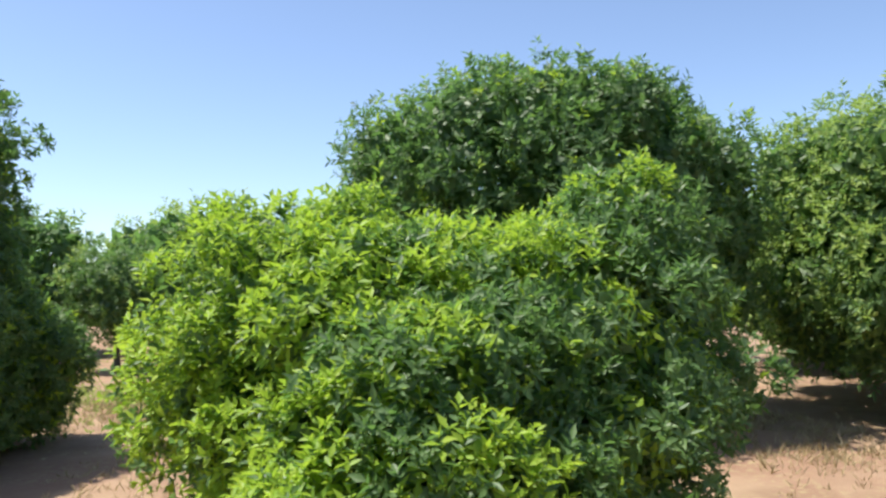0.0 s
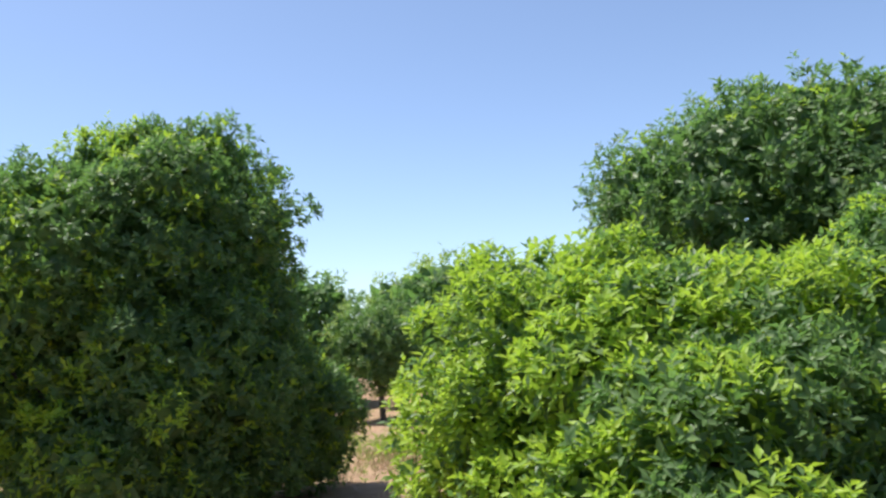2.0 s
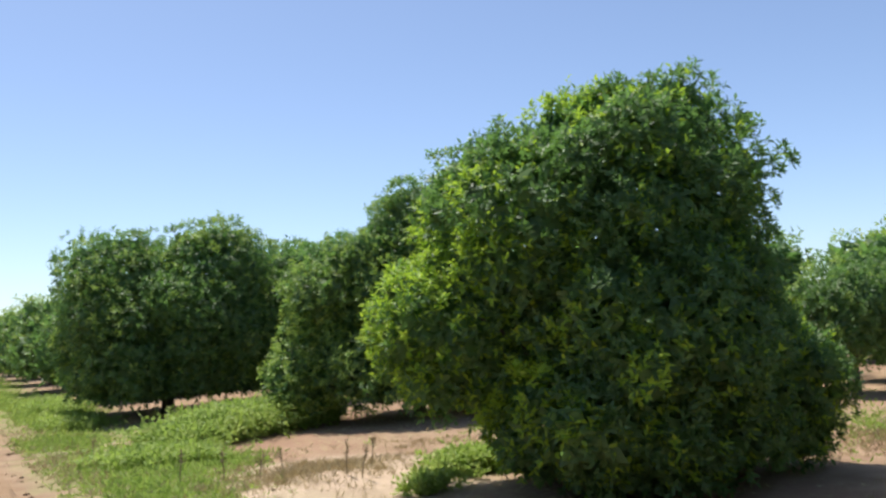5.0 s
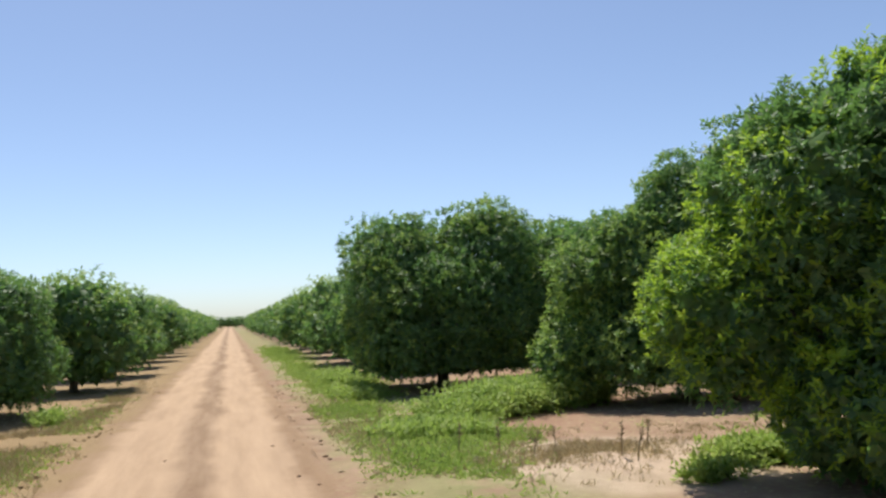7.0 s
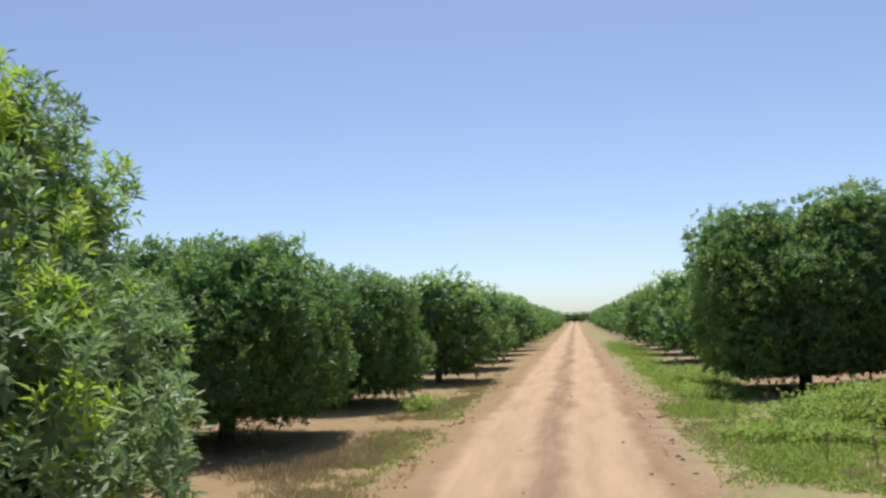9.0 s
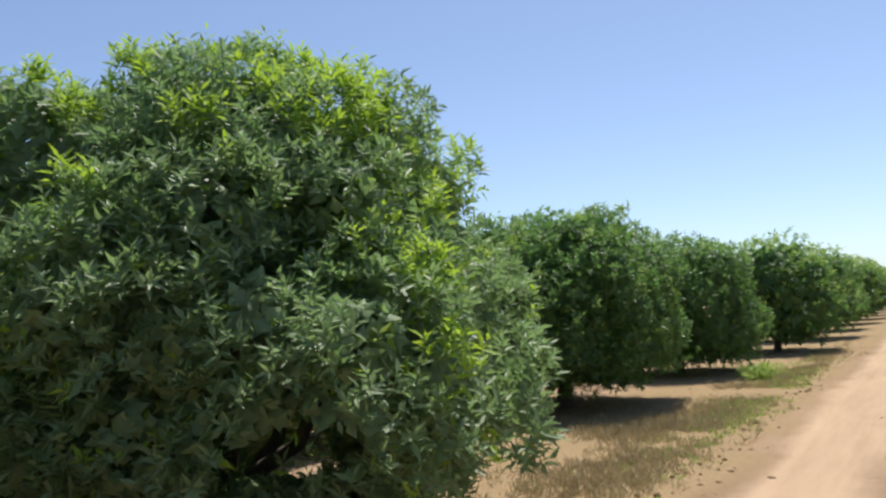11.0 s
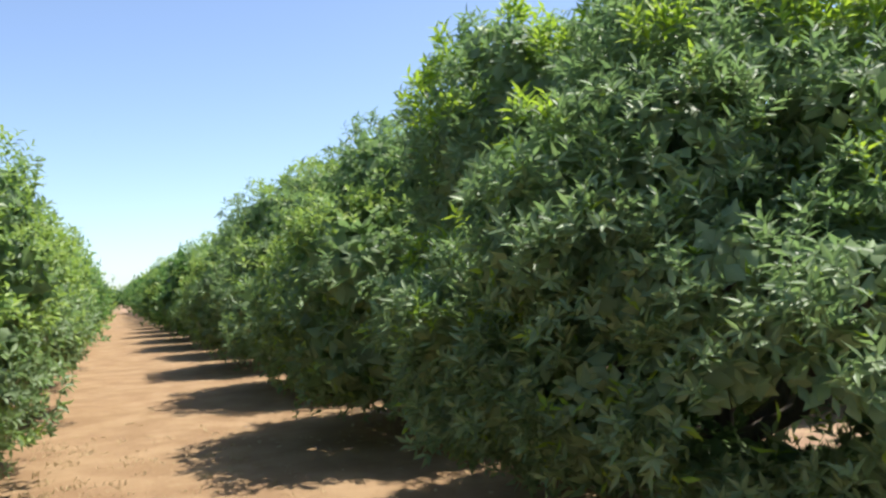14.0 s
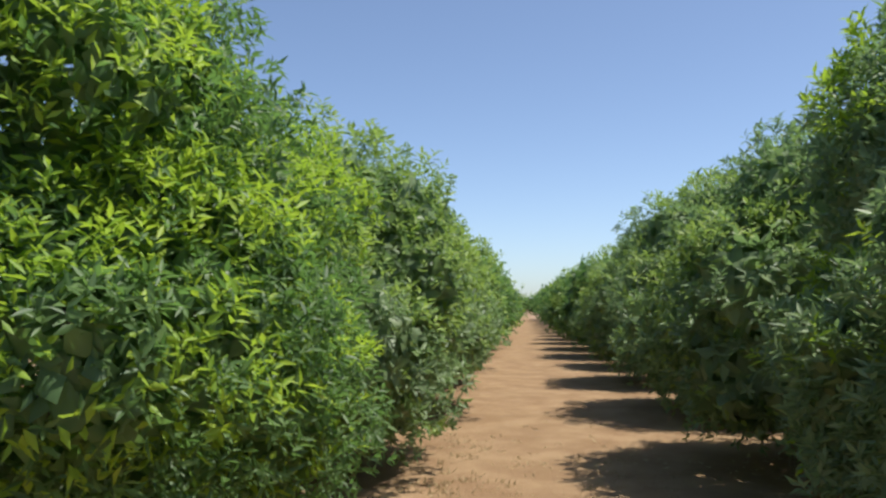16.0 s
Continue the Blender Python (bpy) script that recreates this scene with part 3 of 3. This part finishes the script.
DISTANT = [variant(51 + i, 4.4, 4.2, 3.3, "far citrus tree in the orchard row", leaf=0.3, leaves=950, per=4, young=0.1, slim=0.5, core=0.6, tuft=0.5, bumps=0.16, sprouts=0, bright_leaf=M_FRESH_SUNLIT) for i in range(2)]
spare = set(ALLEY + MIDDLE + FAR + DISTANT)
PLACE = np.random.default_rng(77)


def plant(kinds, x, y, s=1.0, group="orchard trees", sz=None):
    """Sets the next unused variant down, or a copy of it."""
    k = kinds[int(PLACE.integers(len(kinds)))]
    k = next((q for q in kinds if q in spare), k)
    s = s * (0.95 + 0.1 * PLACE.random())
    m = pose(x + PLACE.normal() * 0.08, y + PLACE.normal() * 0.08, 0, 0, 0, PLACE.normal() * 10 if kinds is ALLEY else PLACE.choice([0, 180]) + PLACE.normal() * 8 if kinds is MIDDLE else PLACE.random() * 360)
    if k in spare:
        spare.discard(k)
        ob = k
        ob.matrix_basis = m
    else:
        ob = copy_thing(k, m)
    ob.scale = (s, s, s * (sz or 1.0))
    return tagged(ob, group=group)


def kinds_at(x, y, near=MIDDLE):
    d = math.hypot(x, y)
    return near if d < 21 else FAR if d < 48 else DISTANT


SLOPE = 0.025
for i in range(1, 22):                                   # the alley's two rows
    x = -4.2 - 4.4 * i
    plant(kinds_at(x, 0, ALLEY), x, 3.9 + SLOPE * 4.4 * i, 0.97 if i < 2 else 1.0, "alley trees")
    plant(kinds_at(x, 0, ALLEY), x + 0.2, -2.0 + SLOPE * 4.4 * i, 1.05, "alley trees")
plant(MIDDLE, -7.4, 8.2, 0.7)                            # the road's left row
LEFT = [(-4.8, 17.4, 0.87), (-3.9, 23.6, 0.95)] + [(-4.0, 23.6 + 5.6 * i, 0.9) for i in range(1, 30)]
for x, y, s in LEFT:
    plant(kinds_at(x, y), x, y, s)
for i in range(4):
    plant(FAR, -9.2, 8.2 + 4.4 * i)
RIGHT = [(8.4, 19.2, 1.12), (5.0, 24.2, 0.97), (9.3, 25.2, 1.0)] + [(4.8, 24.2 + 5.8 * i, 0.95) for i in range(1, 27)]
for x, y, s in RIGHT:
    plant(kinds_at(x, y) if y > 20 else MIDDLE, x, y, s)
for x, y, s in [(16.7, 13.25, 1.15), (17.2, 17.5, 1.1), (17.6, 8.6, 1.02), (19.4, 5.5, 1.08), (15.0, 0.3, 1.1), (15.6, -4.6, 1.1), (22.6, 7.0, 1.1), (23, 12, 1.1), (22.5, 2, 1.1), (13.4, 17.6, 1.1), (13.6, 23.4, 1.05)]:
    plant(FAR, x, y, s)
for i in range(5):                                        # behind the camera
    plant(DISTANT, 5.2, -11 - 5.6 * i)
    plant(DISTANT, -4.3, -7.8 - 4.4 * i)
for i in range(14):                                       # rows that close the road and the alley
    plant(DISTANT, -19 + 2.7 * i, 290 + 4 * (i % 3), 1.15)
    plant(DISTANT, -135 - 3 * (i % 3), -13 + 2.7 * i, 1.1)


# ---- weeds, dry grass, litter ----
def scatter(rng, blobs, n):
    """Places in a set of soft blobs: rows of x, y, rx, ry, weight, height."""
    b = np.array(blobs, float)
    w = b[:, 4] * b[:, 2] * b[:, 3]
    k = rng.choice(len(b), size=n, p=w / w.sum())
    q = rng.normal(size=(n, 2)) * 0.55
    x, y = b[k, 0] + q[:, 0] * b[k, 2], b[k, 1] + q[:, 1] * b[k, 3]
    clear = (x < -1.75) | (x > 1.45) | (rng.random(n) < 0.05)
    clear &= waves(x, y, 12, 3, 1.6) > np.where(y > 15, -0.3, -0.15) - 0.5 * rng.random(n)
    return x[clear], y[clear], b[k, 5][clear]


def sward(name, label, category, blobs, tufts, per, width, mat, seed, spread=0.5):
    """Tufts of blades, rooted in the ground."""
    rng = np.random.default_rng(seed)
    x, y, h = scatter(rng, blobs, tufts)
    n = len(x)
    h = h * (0.45 + 0.8 * rng.random(n))
    root = np.stack([x, y, ground_z(x, y) - 0.01], 1)
    base = np.repeat(root, per, 0) + rng.normal(size=(n * per, 3)) * [0.035, 0.035, 0]
    ax = unit(rng.normal(size=(n * per, 3)) * [spread, spread, 0.15] + np.array([0, 0, 1]))
    side = unit(np.cross(ax, rng.normal(size=(n * per, 3))))
    L = np.repeat(h, per) * (0.5 + 0.6 * rng.random(n * per))
    v, f = diamonds(base, ax, side, L, width * (0.7 + 0.6 * rng.random(n * per)))
    return tagged(new(name, mesh_of(name, v, f, [mat])), label, category, kind="stuff")


sward("green_weeds", "lush green weeds in patches beside the dirt road", "weeds",
      [(2.3, 7.8, 0.6, 0.8, 1.5, 0.09), (2.4, 9.2, 0.7, 1.2, 1.6, 0.1), (2.5, 11.2, 0.8, 1.3, 1.5, 0.1), (3.4, 10.6, 0.7, 0.7, 1.3, 0.14),
       (5.2, 7.7, 0.4, 0.35, 1.5, 0.2), (2.2, 14.5, 0.6, 1.5, 1.2, 0.14), (2.8, 20.0, 0.7, 3.5, 0.9, 0.16), (2.6, 42.0, 0.7, 9.0, 0.5, 0.2), (2.5, 25.0, 0.6, 8.0, 0.7, 0.12), (-2.5, 10.0, 0.5, 2.6, 0.8, 0.08), (-2.45, 15.0, 0.4, 5.0, 0.6, 0.09), (10.5, 9.5, 3.0, 1.5, 0.35, 0.18), (11.0, 6.3, 2.0, 1.4, 0.3, 0.12)],
      15000, 6, 0.018, M_GRASS, 5, 1.5)
def leafy(name, label, category, blobs, plants, per, leaf, mat, seed):
    """Bushy weeds: small leaves on many short stems, thickest towards the top."""
    rng = np.random.default_rng(seed)
    x, y, h = scatter(rng, blobs, plants)
    n = len(x)
    h = h * (0.5 + 0.6 * rng.random(n))
    t = rng.random(n * per) ** 0.7
    lean = np.repeat(rng.normal(size=(n, 2)) * 0.3, per, 0)
    H = np.repeat(h, per)
    base = np.stack([np.repeat(x, per) + (lean[:, 0] + rng.normal(size=n * per) * 0.22) * H * (0.3 + t),
                     np.repeat(y, per) + (lean[:, 1] + rng.normal(size=n * per) * 0.22) * H * (0.3 + t),
                     np.repeat(ground_z(x, y), per) + H * t], 1)
    up = unit(rng.normal(size=base.shape) * 0.55 + np.array([0, 0, 1]))
    ax = unit(np.cross(up, rng.normal(size=base.shape)) + np.array([0, 0, 0.35]))
    L = leaf * (0.6 + 0.8 * rng.random(n * per))
    v, f = diamonds(base, ax, unit(np.cross(ax, up)), L, L * 0.42)
    return tagged(new(name, mesh_of(name, v, f, [mat])), label, category, kind="stuff")


leafy("leafy_weeds", "tall leafy green weeds growing in a thick clump", "weeds",
      [(3.5, 12.4, 0.6, 0.35, 2.0, 0.36), (4.3, 13.0, 0.75, 0.45, 3.0, 0.5), (5.2, 13.4, 0.7, 0.4, 3.0, 0.52), (6.0, 13.6, 0.5, 0.35, 2.5, 0.42), (2.9, 11.3, 0.7, 0.6, 0.9, 0.2), (5.35, 7.6, 0.4, 0.3, 2.0, 0.24), (4.35, 6.95, 0.22, 0.2, 1.5, 0.17), (2.7, 17.5, 0.5, 1.2, 0.5, 0.22), (2.9, 21.5, 0.5, 1.5, 0.5, 0.3), (-3.1, 13.9, 0.25, 0.3, 0.8, 0.35), (-2.9, 16.0, 0.3, 0.6, 0.4, 0.25)],
      2600, 24, 0.075, M_GRASS, 15)
sward("dry_grass", "sparse straw-coloured dry grass on the verges", "grass",
      [(-2.7, 10.0, 0.6, 4.0, 1.6, 0.12), (-3.4, 9.6, 0.7, 0.7, 2.5, 0.14), (-2.5, 8.0, 0.5, 1.2, 1.4, 0.1), (-3.0, 14.2, 0.5, 0.8, 1.5, 0.14), (4.3, 9.3, 1.6, 1.0, 1.0, 0.07), (5.6, 9.9, 1.2, 0.6, 0.8, 0.07), (-2.4, 18.0, 0.4, 6.0, 0.7, 0.12), (-3.2, 9.9, 0.8, 0.5, 2.5, 0.16), (3.6, 8.4, 1.0, 0.8, 1.2, 0.12), (4.6, 9.6, 1.2, 0.9, 0.8, 0.12), (8.6, -2.2, 1.4, 1.0, 0.6, 0.14),
       (7.8, 3.0, 1.6, 1.0, 0.6, 0.12), (10.2, 5.4, 1.6, 1.2, 0.6, 0.13), (-2.5, 6.6, 0.5, 1.0, 1.2, 0.1), (-7.5, 0.1, 3.5, 0.4, 0.25, 0.07), (-7.5, 1.2, 4.0, 0.8, 0.1, 0.05), (2.0, 13.0, 0.7, 4.0, 0.6, 0.1), (-3.0, 6.6, 0.6, 0.8, 0.8, 0.12)],
      9500, 6, 0.009, M_STRAW, 6, 0.7)


def litter(name, label, category, blobs, n, size, mat, seed):
    rng = np.random.default_rng(seed)
    x, y, h = scatter(rng, blobs, n)
    n = len(x)
    base = np.stack([x, y, ground_z(x, y) + 0.006], 1)
    ax = unit(rng.normal(size=(n, 3)) * [1, 1, 0.15])
    side = unit(np.cross(ax, rng.normal(size=(n, 3)) * 0.15 + np.array([0, 0, 1])))
    L = size * (0.6 + 0.8 * rng.random(n))
    v, f = diamonds(base, ax, side, L, L * 0.4)
    return tagged(new(name, mesh_of(name, v, f, [mat])), label, category, kind="stuff")


UNDER = [(x, y, 1.5, 1.5, 1.0, 0) for x, y in ((-4.3, 3.95), (-8.6, 3.9), (-4.0, -2.0), (-8.4, -1.9), (-5.1, 12.0), (-4.4, 17.4), (5.9, 5.85), (5.3, 0.4), (9.9, 0.1), (6.8, 11.8), (4.4, 17), (-5, 8))]
litter("fallen_leaves", "dry brown fallen leaves strewn under the trees", "leaf litter", UNDER, 5000, 0.07, M_STRAW, 8)


def clods():
    rng = np.random.default_rng(9)
    n = 560
    x = np.where(rng.random(n) < 0.75, rng.choice([-2.0, -1.8, 1.25, 1.5], size=n) + rng.normal(size=n) * 0.22, rng.uniform(-4, 4, n))
    y = 2 + 22 * rng.random(n) ** 1.3
    s = 0.01 + 0.034 * rng.random(n) ** 3
    oct_v = np.array([(1, 0, 0), (0, 1, 0), (-1, 0, 0), (0, -1, 0), (0, 0, 0.8), (0, 0, -0.5)], float)
    oct_f = np.array([(0, 1, 4), (1, 2, 4), (2, 3, 4), (3, 0, 4), (1, 0, 5), (2, 1, 5), (3, 2, 5), (0, 3, 5)])
    v = oct_v[None] * s[:, None, None] * (0.7 + 0.6 * rng.random((n, 6, 1))) + np.stack([x, y, ground_z(x, y) + 0.004], 1)[:, None]
    f = oct_f[None] + 6 * np.arange(n)[:, None, None]
    return tagged(new("clods", mesh_of("clods", v.reshape(-1, 3), f.reshape(-1, 3), [M_SOIL])), "small crumbled clods of earth along the road", "clods", kind="stuff")


clods()


def stalk(x, y, h, seed):
    """A dead weed: a leaning stem with a ragged head and two withered leaves."""
    rng = np.random.default_rng(seed)
    ob = tagged(new("dry_weed_stalk"), "dead brown weed stalk standing on the sandy bank", "weed", "dead weeds on the bank")
    ob.matrix_world = pose(x, y, float(ground_z(np.array(x), np.array(y))))
    a, b = rng.normal() * 0.03, rng.normal() * 0.03
    part("stem", tube("stem", [(0, 0, -0.03), (a * 0.3, b * 0.3, h * 0.4), (a, b, h)], [0.008, 0.007, 0.004], M_STALK, 6), ob)
    n = 26
    t = 0.55 + 0.5 * rng.random(n)
    base = np.stack([a * t, b * t, h * t * 0.96], 1)
    ax = unit(rng.normal(size=(n, 3)) * [0.5, 0.5, 0.3] + np.array([0, 0, 0.6]))
    side = unit(np.cross(ax, rng.normal(size=(n, 3))))
    v, f = diamonds(base, ax, side, 0.03 + 0.05 * rng.random(n), np.full(n, 0.012))
    part("seed_head", mesh_of("seed_head", v, f, [M_STALK]), ob)


M_STALK = leaf_material("dead_stalk", (0.17, 0.125, 0.075), (0.28, 0.215, 0.13), (0.4, 0.32, 0.2), (0.3, 0.24, 0.14), 0.8, 0.1)
for i, (x, y, h) in enumerate([(3.92, 7.84, 0.34), (4.03, 7.72, 0.3), (3.3, 8.7, 0.28), (3.05, 9.1, 0.3), (2.6, 9.2, 0.34), (3.65, 8.9, 0.25), (4.5, 8.4, 0.3), (2.3, 12.6, 0.25)]):
    stalk(x, y, h, 200 + i)
